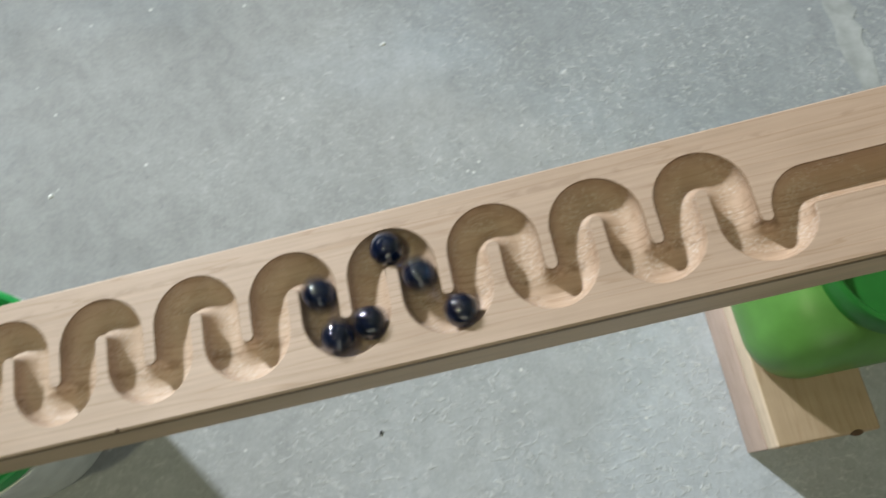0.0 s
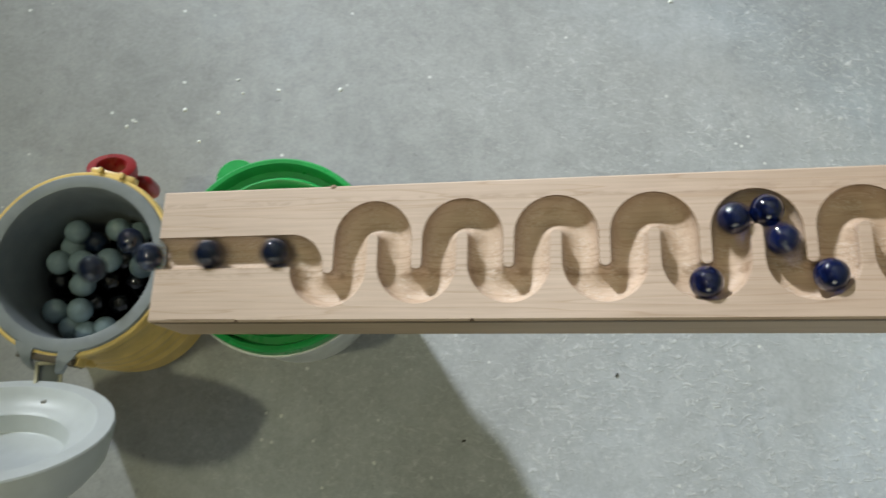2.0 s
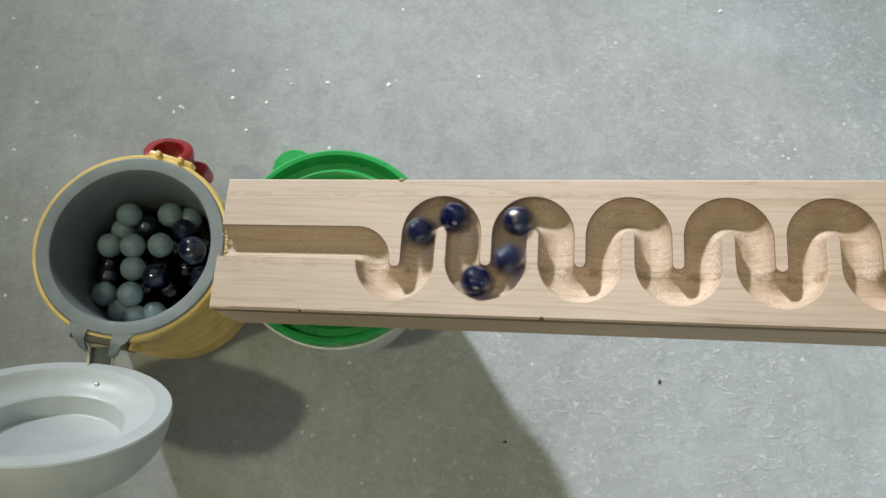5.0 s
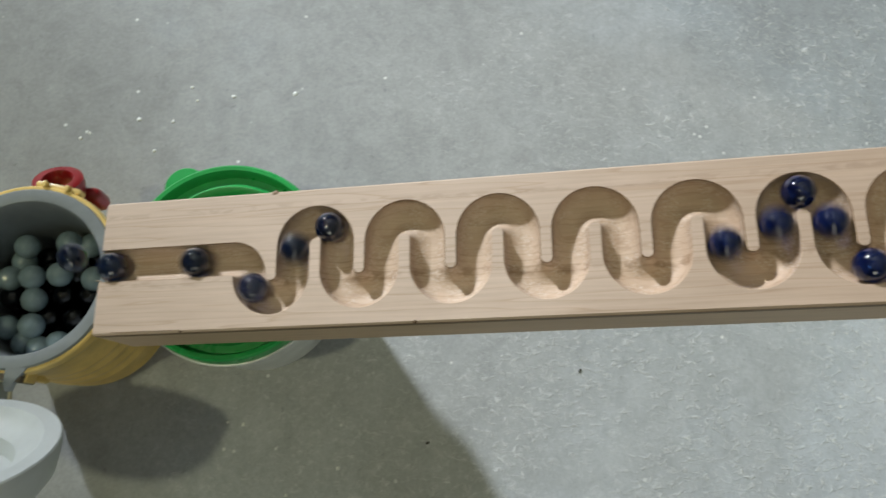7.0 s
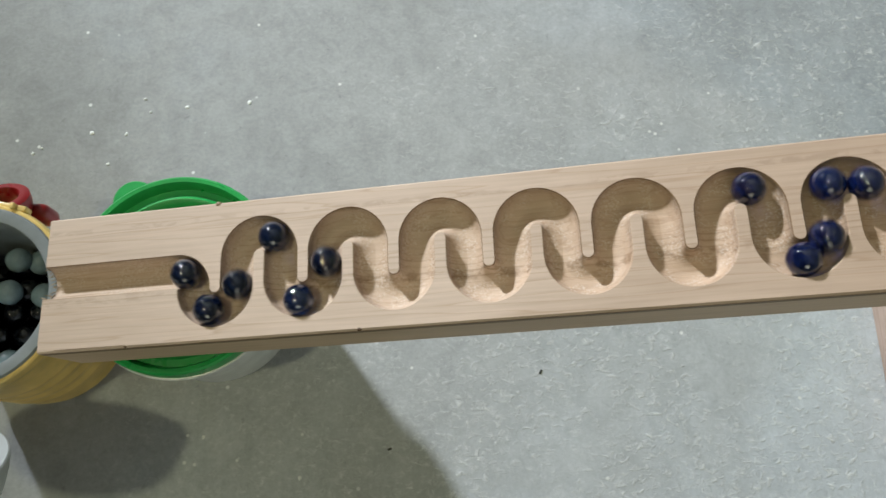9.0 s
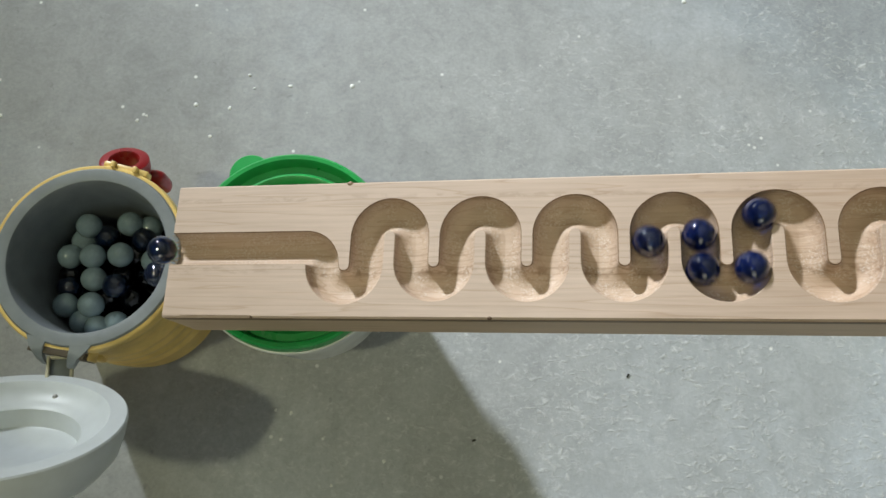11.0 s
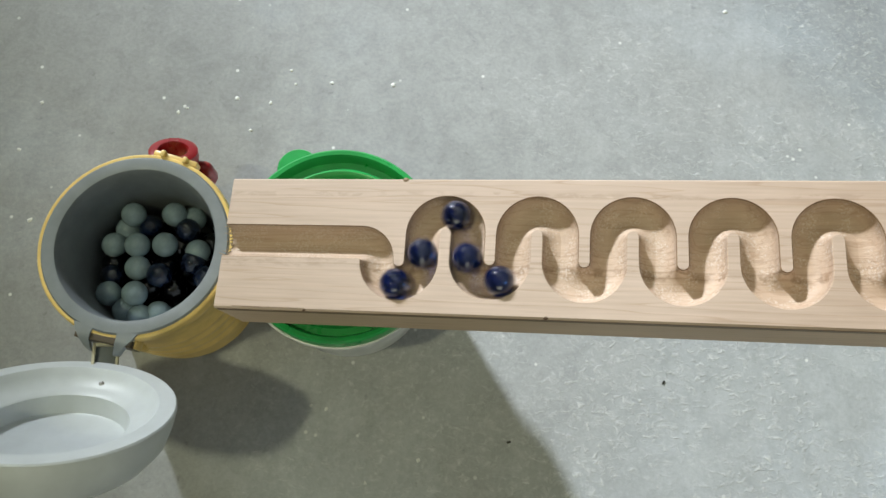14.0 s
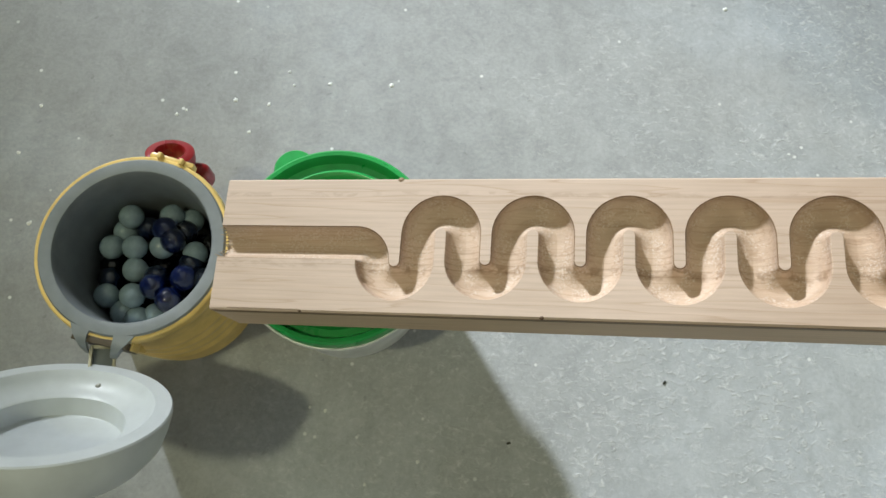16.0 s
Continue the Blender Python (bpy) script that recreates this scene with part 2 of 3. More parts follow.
M_BLACK = glass_marble("black_glass", (0.0004, 0.0006, 0.0012), (0.001, 0.002, 0.006), 0.85, 0.35)
M_GREYMARBLE = plastic("milky_grey_glass", (0.225, 0.305, 0.35), 0.12, 180, 0.14, Coat_Weight=0.6)
M_YELLOW = plastic("yellow_plastic", (0.78, 0.56, 0.19), 0.4)
M_LINER = plastic("grey_liner", (0.212, 0.236, 0.252), 0.42)
M_WHITE = plastic("white_plastic", (0.56, 0.60, 0.625), 0.42, 60, 0.05)
M_RED = plastic("red_plastic", (0.24, 0.009, 0.013), 0.3)
M_GREEN = plastic("green_plastic", (0.020, 0.35, 0.085), 0.3)
M_LIME = plastic("lime_green_plastic", (0.095, 0.25, 0.048), 0.38, 25, 0.2, Subsurface_Weight=0.0)
M_GREENDARK = plastic("deep_green_plastic", (0.02, 0.15, 0.025), 0.35)
M_TUB = plastic("cloudy_white_tub", (0.76, 0.79, 0.79), 0.35)
M_GAP_SHADE = plastic("gap_shade_brown", (0.075, 0.055, 0.035), 0.6)
M_METAL = plastic("steel_rivet", (0.5, 0.5, 0.5), 0.3, Metallic=1.0)
M_CRUMB = plastic("dark_crumb", (0.03, 0.03, 0.025), 0.8)
M_STREAK = plastic("pale_cement_smear", (0.40, 0.425, 0.435), 0.7, 60, 0.22)
M_DROP = plastic("dried_pale_paint", (0.72, 0.74, 0.73), 0.6, 400, 0.1)
M_SIDE = pine("side_pine", (0.56, 0.43, 0.31), (0.42, 0.29, 0.19))
M_SHADE_SPLIT = pine("shade_and_split_pine", (0.19, 0.125, 0.075), (0.11, 0.065, 0.038))
M_SPLINTER = plastic("torn_fibre", (0.30, 0.24, 0.18), 0.8)
M_TAN = plastic("beige_plastic", (0.56, 0.52, 0.38), 0.4)


# ---- mesh helpers ----
def finish(bm, smooth=35):
    bmesh.ops.recalc_face_normals(bm, faces=bm.faces)
    for f in bm.faces:
        f.smooth = True
    for e in bm.edges:
        e.smooth = len(e.link_faces) == 2 and e.calc_face_angle(0) < radians(smooth)


def mesh_object(name, bm, material, smooth=35):
    finish(bm, smooth)
    me = bpy.data.meshes.new(name)
    bm.to_mesh(me)
    bm.free()
    me.materials.append(material)
    return new(name, me)


def part(name, bm, material, parent, label="", smooth=35):
    ob = mesh_object(name, bm, material, smooth)
    ob.parent = parent
    if label:
        ob["label"] = label
    return ob


def thing(name, at, label, category, group="", rz=0.0):
    ob = new(name)
    ob.empty_display_size = 0.02
    ob.matrix_world = pose(*at, 0, 0, rz)
    return tagged(ob, label, category, group)


def lathe(profile, n=96, closed=False, a0=0.0, a1=360.0):
    """Turn (radius, height) pairs round z."""
    bm = bmesh.new()
    full = abs(a1 - a0) > 359.9
    rings = []
    for k in range(n if full else n + 1):
        a = radians(a0 + (a1 - a0) * k / n)
        rings.append([bm.verts.new((max(r, 1e-5) * cos(a), max(r, 1e-5) * sin(a), z)) for r, z in profile])
    m = len(profile)
    for k in range(n):
        p, q = rings[k], rings[(k + 1) % len(rings)]
        for j in range(m if closed else m - 1):
            bm.faces.new((p[j], q[j], q[(j + 1) % m], p[(j + 1) % m]))
    bmesh.ops.remove_doubles(bm, verts=bm.verts, dist=2e-5)
    return bm


def box(x0, x1, y0, y1, z0, z1, bevel=0.0, segments=2):
    bm = bmesh.new()
    bmesh.ops.create_cube(bm, size=1)
    for v in bm.verts:
        v.co = Vector(((x0 + x1) / 2 + v.co.x * (x1 - x0), (y0 + y1) / 2 + v.co.y * (y1 - y0), (z0 + z1) / 2 + v.co.z * (z1 - z0)))
    if bevel:
        bmesh.ops.bevel(bm, geom=bm.edges[:], offset=bevel, segments=segments, affect="EDGES", profile=0.5)
    return bm


def ball(radius, u=40, v=24):
    bm = bmesh.new()
    bmesh.ops.create_uvsphere(bm, u_segments=u, v_segments=v, radius=radius)
    return bm


# ---- the room ----
def room():
    bm = bmesh.new()
    bmesh.ops.create_grid(bm, x_segments=8, y_segments=8, size=6.0)
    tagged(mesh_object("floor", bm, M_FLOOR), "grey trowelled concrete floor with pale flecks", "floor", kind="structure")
    for name, b in (("wall_north", (-6, 6, 6, 6.15, 0, 3.8)), ("wall_south", (-6, 6, -6.15, -6, 0, 3.8)),
                    ("wall_west", (-6.15, -6, -6, 6, 0, 3.8)), ("wall_east", (6, 6.15, -6, 6, 0, 3.8))):
        tagged(mesh_object(name, box(*b), M_WALL), "plain painted room wall", "wall", kind="structure")
    # unseen slab added between far lamp and jar; its edge cuts lamp light from the floor
    tagged(mesh_object("lamp_blocker", box(-5.998, -1.386, 2.075, 2.175, 0.0, 3.8, 0.004), M_WALL), "plain wall slab added out of view to block lamp light", "wall", kind="structure")
    tagged(mesh_object("ceiling", box(-6.1, 6.1, -6.1, 6.1, 3.803, 3.95), M_WALL), "plain painted ceiling", "ceiling", kind="structure")


room()

# ---- the marble run: a sloping plank with a winding groove ----
SLOPE = 11.35
TOP = 0.1684          # height of the top face above x = 0
U0, U1 = 0.0276, 1.02  # the plank's ends along its length
HALF, THICK = 0.0445, 0.047
GROOVE, DEPTH = 0.0105, 0.0125
PITCH, LEG = 0.057, 0.01425
BEND_FAR, BEND_NEAR, BEND_END = 0.0077, 0.0088, 0.0107
ARCH = 0.175
RUN = 0.0011
BALL = 0.0097
SLOPED = pose(0, 0, TOP, 0, -SLOPE, 0)


def arc(cx, cy, r, a0, a1, n):
    return [(cx + r * cos(radians(a0 + (a1 - a0) * k / n)), cy + r * sin(radians(a0 + (a1 - a0) * k / n))) for k in range(n + 1)]


def centre_line(shift=0.0, n=14):
    """The groove's line, shifted to its far side (+) or near side (-)."""
    deep = BEND_END
    small = deep + RUN
    left, right = ARCH - 3 * LEG, ARCH + 7 * PITCH + 3 * LEG
    line = [(U0, RUN + shift)]
    line += arc(left - small, -deep, small + shift, 90, 0, n)
    line += arc(left + LEG, -deep, LEG - shift, 180, 360, 2 * n)[1:]
    for k in range(8):
        low = deep if k == 7 else BEND_NEAR
        line += arc(ARCH + k * PITCH, BEND_FAR, LEG + shift, 180, 0, 2 * n)
        line += arc(ARCH + k * PITCH + 2 * LEG, -low, LEG - shift, 180, 360, 2 * n)
    line += arc(right + small, -deep, small + shift, 180, 90, n)[1:]
    line.append((U1, RUN + shift))
    return line


def plank_half(side):
    """One side of the plank beside the groove, down to the bottom of the cove."""
    bm = bmesh.new()
    h, b = side * HALF, 0.0012
    def row(pts, z):
        return [bm.verts.new((x, y, z)) for x, y in pts]
    lip = centre_line(side * (GROOVE + 0.0005))
    wall = centre_line(side * GROOVE)
    top = row(lip, 0)
    levels = [top, row(wall, -0.0006)]
    for k in range(9):
        a = pi / 2 * k / 8
        levels.append(row(centre_line(side * GROOVE * cos(a)), -DEPTH + GROOVE * (1 - sin(a))))
    for p, q in zip(levels, levels[1:]):
        for k in range(len(p) - 1):
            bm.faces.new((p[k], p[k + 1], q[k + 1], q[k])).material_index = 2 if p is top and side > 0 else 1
    n = 60
    us = [U1 + (U0 - U1) * k / n for k in range(n + 1)]
    rim = row([(u, h - side * b) for u in us], 0)
    out = row([(u, h) for u in us], -b)
    loop = top + rim
    flat = [Vector((v.co.x, v.co.y)) for v in loop]
    made = geometry.delaunay_2d_cdt(flat, [], [list(range(len(flat)))], 1, 1e-7)
    for tri in made[2]:
        corners = [loop[made[3][k][0]] for k in tri]
        if len(set(corners)) == 3 and not bm.faces.get(corners):
            bm.faces.new(corners)
    for k in range(n):
        bm.faces.new((rim[k], rim[k + 1], out[k + 1], out[k]))
    return bm


def plank():
    t = new("marble_run")
    t.matrix_world = SLOPED
    tagged(t, "pale pine plank with a winding marble groove, sloping down", "marble run")
    for side, name in ((1, "far_top_half"), (-1, "near_top_half")):
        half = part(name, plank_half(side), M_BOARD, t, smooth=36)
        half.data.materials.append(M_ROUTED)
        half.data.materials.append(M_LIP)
    # the plank's body: sides, underside, and both ends round the groove's mouth
    bm = bmesh.new()
    def quad(*pts):
        bm.faces.new([bm.verts.new(p) for p in pts])
    for s in (1, -1):
        quad((U0, s * HALF, -0.0012), (U1, s * HALF, -0.0012), (U1, s * HALF, -THICK + 0.0012), (U0, s * HALF, -THICK + 0.0012))
        quad((U0, s * HALF, -THICK + 0.0012), (U1, s * HALF, -THICK + 0.0012), (U1, s * (HALF - 0.0012), -THICK), (U0, s * (HALF - 0.0012), -THICK))
    quad((U0, HALF - 0.0012, -THICK), (U1, HALF - 0.0012, -THICK), (U1, -HALF + 0.0012, -THICK), (U0, -HALF + 0.0012, -THICK))
    for u in (U0, U1):
        lo, hi = RUN - GROOVE, RUN + GROOVE
        bm.faces.new([bm.verts.new((u, y, z)) for y, z in (
            (-HALF, -0.0012), (-HALF + 0.0012, 0), (lo - 0.0005, 0), (lo, -0.0006), *[(RUN - GROOVE * cos(pi * k / 12), -DEPTH + GROOVE * (1 - sin(pi * k / 12))) for k in range(13)], (hi, -0.0006), (hi + 0.0005, 0),
            (HALF - 0.0012, 0), (HALF, -0.0012), (HALF, -THICK + 0.0012), (HALF - 0.0012, -THICK), (-HALF + 0.0012, -THICK), (-HALF, -THICK + 0.0012))])
    bmesh.ops.remove_doubles(bm, verts=bm.verts, dist=1e-5)
    part("plank_body", bm, M_SIDE, t, smooth=20)
    # knots and a chip on the near edge
    for u, v, r in ((0.2389, -0.0436, 0.0016), (0.0885, -0.0438, 0.0012), (0.1465, 0.0437, 0.0022), (0.3440, 0.0405, 0.0011), (0.5674, -0.0324, 0.0010)):
        k = part("knot", ball(r, 12, 8), M_SMUDGE if v > 0 else M_KNOT, t, "small brown knot" if v > 0 else "small dark knot")
        k.matrix_local = pose(u, v, -0.0006) @ Matrix.Diagonal((1, 0.8, 0.5, 1))
    # dark strip: the chamfer's shade below the near edge put into colour
    part("edge_shade", box(U0 + 0.001, U1, -HALF - 0.0003, -HALF + 0.0005, -0.0062, -0.0014, 0.0), M_SHADE_SPLIT, t, "dark strip painted as the chamfer's shade along the near edge")
    part("split", box(0.0400, 0.0885, -0.0432, -0.0429, -0.0005, 0.0001), M_SHADE_SPLIT, t, "thin dark split along the near edge")
    # torn fibres round the groove's mouth
    rng = random.Random(3)
    for k in range(16):
        a = pi * k / 15
        long = rng.uniform(0.003, 0.0065)
        bm = lathe([(0.0, 0.0), (0.00045, 0.0), (0.0003, long * 0.6), (0.0, long)], 6)
        f = part("splinter", bm, M_SPLINTER, t, "torn grey wood fibre" if k == 0 else "")
        f.matrix_local = pose(U0 + 0.0008, RUN + (GROOVE - 0.0006) * cos(a), -DEPTH + GROOVE - (GROOVE - 0.0006) * sin(a) + (0.0008 if sin(a) > 0.2 else 0), rng.uniform(-50, 50), -90 + rng.uniform(-45, 45), 0)
    return t


plank()

# ---- marbles on the move ----
LINE = centre_line(0.0)
STEP = [0.0]
for (xa, ya), (xb, yb) in zip(LINE, LINE[1:]):
    STEP.append(STEP[-1] + math.hypot(xb - xa, yb - ya))
LX, LY = [p[0] for p in LINE], [p[1] for p in LINE]
JAR = Vector((-0.0470, 0.0050, 0.0))
# way left to the groove's mouth, marble by marble; below 0 it drops into the jar
FIRST = [
    (0.0, .589, .618, .639, .686, .714, .753), (0.5, .454, .474, .501, .555, .578, .620), (0.8, .353, .379, .403, .462, .498, .522),
    (1.0, .309, .329, .359, .409, .446, .479), (1.5, .112, .143, .165, .217, .266, .298), (2.0, -.100, -.070, -.050, -.010, .035, .082),
    (2.4, -.200, -.200, -.200, -.180, -.150, -.110), (6.2, -.200, -.200, -.180, -.140, -.090, -.045), (6.5, -.160, -.130, -.100, -.055, -.008, .038),
    (7.0, -.030, .007, .066, .119, .173, .206), (7.5, .150, .185, .204, .261, .307, .345),
]
FIRST_AGAIN = [
    (8.0, .253, .287, .311, .364, .400, .437), (8.5, .175, .201, .226, .282, .322, .360), (9.0, .098, .129, .157, .206, .255, .289),
    (9.5, -.005, .044, .089, .135, .195, .224), (10.0, -.110, -.040, -.015, .044, .115, .142), (10.2, -.150, -.080, -.050, .000, .077, .116),
    (10.5, -.200, -.130, -.100, -.050, .015, .060), (11.0, -.200, -.200, -.170, -.130, -.075, -.020), (11.6, -.200, -.200, -.200, -.200, -.160, -.110), (16.0, -.200, -.200, -.200, -.200, -.200, -.200),
]
SECOND = [
    (0.0, 1.361, 1.391, 1.426, 1.446, 1.481), (0.8, 1.054, 1.084, 1.117, 1.139, 1.166), (1.0, 1.004, 1.032, 1.066, 1.087, 1.112),
    (1.5, .824, .875, .895, .929, .950), (2.0, .625, .673, .694, .715, .758), (2.2, .520, .573, .594, .620, .656),
    (2.5, .420, .469, .497, .521, .566), (3.0, .208, .238, .284, .317, .345), (3.2, .097, .129, .179, .204, .233),
    (3.34, .034, .084, .127, .167, .187), (3.51, -.060, -.020, .041, .085, .120), (3.67, -.150, -.100, -.060, -.015, .029),
    (3.84, -.200, -.200, -.150, -.130, -.110), (4.09, -.150, -.100, -.060, -.015, .029), (4.34, -.060, -.020, .041, .085, .120), (4.59, .034, .084, .127, .167, .187),
    (4.88, .132, .162, .203, .234, .265), (5.06, .199, .226, .277, .306, .330), (5.3, .276, .310, .346, .381, .412), (5.5, .329, .376, .401, .439, .468),
    (6.0, .465, .522, .543, .563, .608),
]
SECOND_AGAIN = [
    (6.5, .597, .646, .668, .692, .730), (7.0, .723, .783, .809, .836, .873), (7.5, .866, .891, .934, .958, .986),
    (8.0, .957, .988, 1.018, 1.060, 1.086), (8.5, .883, .903, .954, .984, 1.016), (9.0, .816, .871, .890, .922, .944),
    (9.5, .745, .806, .826, .853, .884), (10.0, .675, .723, .747, .772, .815), (10.2, .643, .695, .716, .749, .780),
]
SECOND_LAST = [
    (12.3, .366, .413, .434, .472, .510), (12.5, .348, .396, .417, .457, .492), (13.0, .262, .301, .343, .374, .404),
    (13.5, .199, .226, .277, .306, .330), (14.0, .132, .162, .203, .234, .265), (14.5, .034, .084, .127, .167, .187),
    (15.0, -.060, -.020, .041, .085, .120), (15.5, -.150, -.100, -.060, -.015, .029), (16.0, -.200, -.200, -.150, -.130, -.110),
]
REST_FIRST = [(-0.014, 0.030, 0.075), (0.016, 0.029, 0.077), (-0.037, -0.012, 0.073), (0.003, -0.011, 0.085), (0.038, -0.010, 0.083), (0.026, 0.002, 0.081)]
REST_SECOND = [(0.013, 0.017, 0.092), (0.004, -0.020, 0.092), (0.018, -0.030, 0.094), (0.005, 0.026, 0.091), (0.026, -0.012, 0.093)]


def settle(p):
    """A marble's place in the jar, clear of the liner."""
    v = Vector(p)
    r = math.hypot(v.x, v.y)
    if r > 0.0440:
        v.x, v.y = v.x * 0.0440 / r, v.y * 0.0440 / r
    return v


def place(s, rest):
    """Where a marble is that has s metres left to the groove's mouth."""
    if s >= 0:
        return SLOPED @ Vector((np.interp(s, STEP, LX), np.interp(s, STEP, LY), BALL - DEPTH + 0.0002))
    q = min(1.0, -s / 0.10)
    lip = SLOPED @ Vector((U0, RUN, BALL - DEPTH))
    goal = JAR + settle(rest)
    return Vector((lip.x + (goal.x - lip.x) * q, lip.y + (goal.y - lip.y) * q, lip.z - 0.012 * q + (goal.z + 0.012 - lip.z) * q * q))


def marble(material, at):
    ob = mesh_object("marble", ball(BALL), material)
    ob.location = at
    return ob


FIRST_MARBLES = [tagged(marble(M_DARK, (0, 0, 0)), "dark blue glass marble rolling in the groove", "marble", "rolling marbles") for _ in REST_FIRST]
SECOND_MARBLES = [tagged(marble(M_BLUE, (0, 0, 0)), "deep blue glass marble rolling in the groove", "marble", "rolling marbles") for _ in REST_SECOND]

# ---- the jar that catches the marbles ----
RIM = 0.1325


def jar():
    t = thing("storage_jar", (JAR.x, JAR.y, 0), "yellow plastic jar with grey liner, open, on the concrete floor", "jar")
    R = 0.0688
    body = [(0.0, 0.0), (0.060, 0.0), (0.0632, 0.003), (0.0645, 0.012)]
    for k in range(4):
        z = 0.03 + k * 0.016
        body += [(0.0646 + k * 0.0002, z), (0.0660 + k * 0.0002, z + 0.003), (0.0660 + k * 0.0002, z + 0.007), (0.0647 + k * 0.0002, z + 0.010)]
    body += [(0.0655, 0.105), (0.0662, 0.118), (R, 0.121), (R + 0.0008, 0.126), (R, RIM - 0.0012), (R - 0.0010, RIM - 0.0003), (R - 0.0026, RIM - 0.0003), (R - 0.0031, RIM - 0.0012), (R - 0.0033, 0.122), (0.0605, 0.116), (0.056, 0.02), (0.0, 0.018)]
    part("body", lathe(body, 128), M_YELLOW, t, "yellow ribbed outer wall")
    liner = [(0.0, 0.030), (0.048, 0.030), (0.052, 0.034), (0.0545, 0.110), (0.0554, RIM - 0.002), (0.0566, RIM + 0.0005), (0.0600, RIM + 0.0014), (0.0648, RIM + 0.0012), (0.0660, RIM - 0.0002), (0.0660, RIM - 0.006), (0.0600, RIM - 0.012), (0.0540, 0.034), (0.0, 0.027)]
    part("liner", lathe(liner, 128), M_LINER, t, "smooth grey inner liner with a broad rim")
    # hinge on the near side
    az = -98.0
    hinge = part("hinge", box(0.0600, 0.0690, -0.0130, 0.0130, RIM - 0.056, RIM - 0.038, 0.003), M_YELLOW, t, "yellow hinge block")
    hinge.matrix_local = pose(0, 0, 0, 0, 0, az)
    for s in (-1, 1):
        # the rim flows out into two prongs that narrow and hook inwards
        bm = bmesh.new()
        side = [(0.0615, 0.0230, 0.0012), (0.0680, 0.0195, 0.0014), (0.0725, 0.0160, 0.0002), (0.0768, 0.0130, -0.0040), (0.0790, 0.0100, -0.0080)]
        inner = [(0.0640, 0.0085, 0.0012), (0.0680, 0.0092, 0.0014), (0.0725, 0.0090, 0.0002), (0.0768, 0.0082, -0.0040), (0.0790, 0.0072, -0.0080)]
        rows = [[bm.verts.new((x, s * y, RIM + z - drop)) for (x, y, z) in edge] for edge, drop in ((side, 0.0), (inner, 0.0), (inner, 0.0045), (side, 0.0045))]
        for a, b in zip(rows, rows[1:] + rows[:1]):
            for k in range(4):
                bm.faces.new((a[k], a[k + 1], b[k + 1], b[k]))
        for k in (0, 4):
            bm.faces.new([r[k] for r in rows])
        part("hinge_prong", bm, M_LINER, t, "grey hinge prong", smooth=50).matrix_local = pose(0, 0, 0, 0, 0, az)
        lip = part("hinge_lip", box(0.0630, 0.0712, s * 0.0225 - 0.0010, s * 0.0225 + 0.0010, RIM - 0.018, RIM - 0.005, 0.0009), M_YELLOW, t, "yellow lip beside the hinge")
        lip.matrix_local = pose(0, 0, 0, 0, 0, az - s * 1.5)
    # solid dark block: the gap's shade between the prongs put into colour
    gap = part("hinge_gap_shade", box(0.0672, 0.0722, -0.0200, 0.0200, RIM - 0.020, RIM - 0.0004, 0.0006), M_GAP_SHADE, t, "dark block painted as the shade behind the hinge prongs")
    gap.matrix_local = pose(0, 0, 0, 0, 0, az)
    # latch on the far side
    lt = part("latch_mount", box(0.0675, 0.0722, -0.017, 0.017, RIM - 0.012, RIM - 0.002, 0.0015), M_YELLOW, t, "yellow latch mount")
    lt.matrix_local = pose(0, 0, 0, 0, 0, 77)
    for s in (-1, 1):
        n = part("latch_tooth", box(0.0675, 0.0722, s * 0.0085 - 0.0016, s * 0.0085 + 0.0016, RIM - 0.006, RIM + 0.002, 0.0008), M_YELLOW, t)
        n.matrix_local = pose(0, 0, 0, 0, 0, 77)
    band = [(0.0105, 0.006), (0.0112, 0.0072), (0.0158, 0.0072), (0.0178, 0.006), (0.0182, 0.0), (0.0172, -0.006), (0.0150, -0.0075), (0.0112, -0.007), (0.0105, -0.006)]
    red = part("latch", lathe(band, 56, closed=True), M_RED, t, "red plastic ring latch")
    red.matrix_local = pose(0, 0, 0, 0, 0, 83) @ pose(0.0752, 0.0, RIM - 0.017, 0, 34, 0)
    arm = part("latch_arm", box(0.0665, 0.0800, -0.031, -0.012, RIM - 0.050, RIM - 0.024, 0.006, 3), M_RED, t, "red latch arm")
    arm.matrix_local = pose(0, 0, 0, 0, 0, 86)
    return t


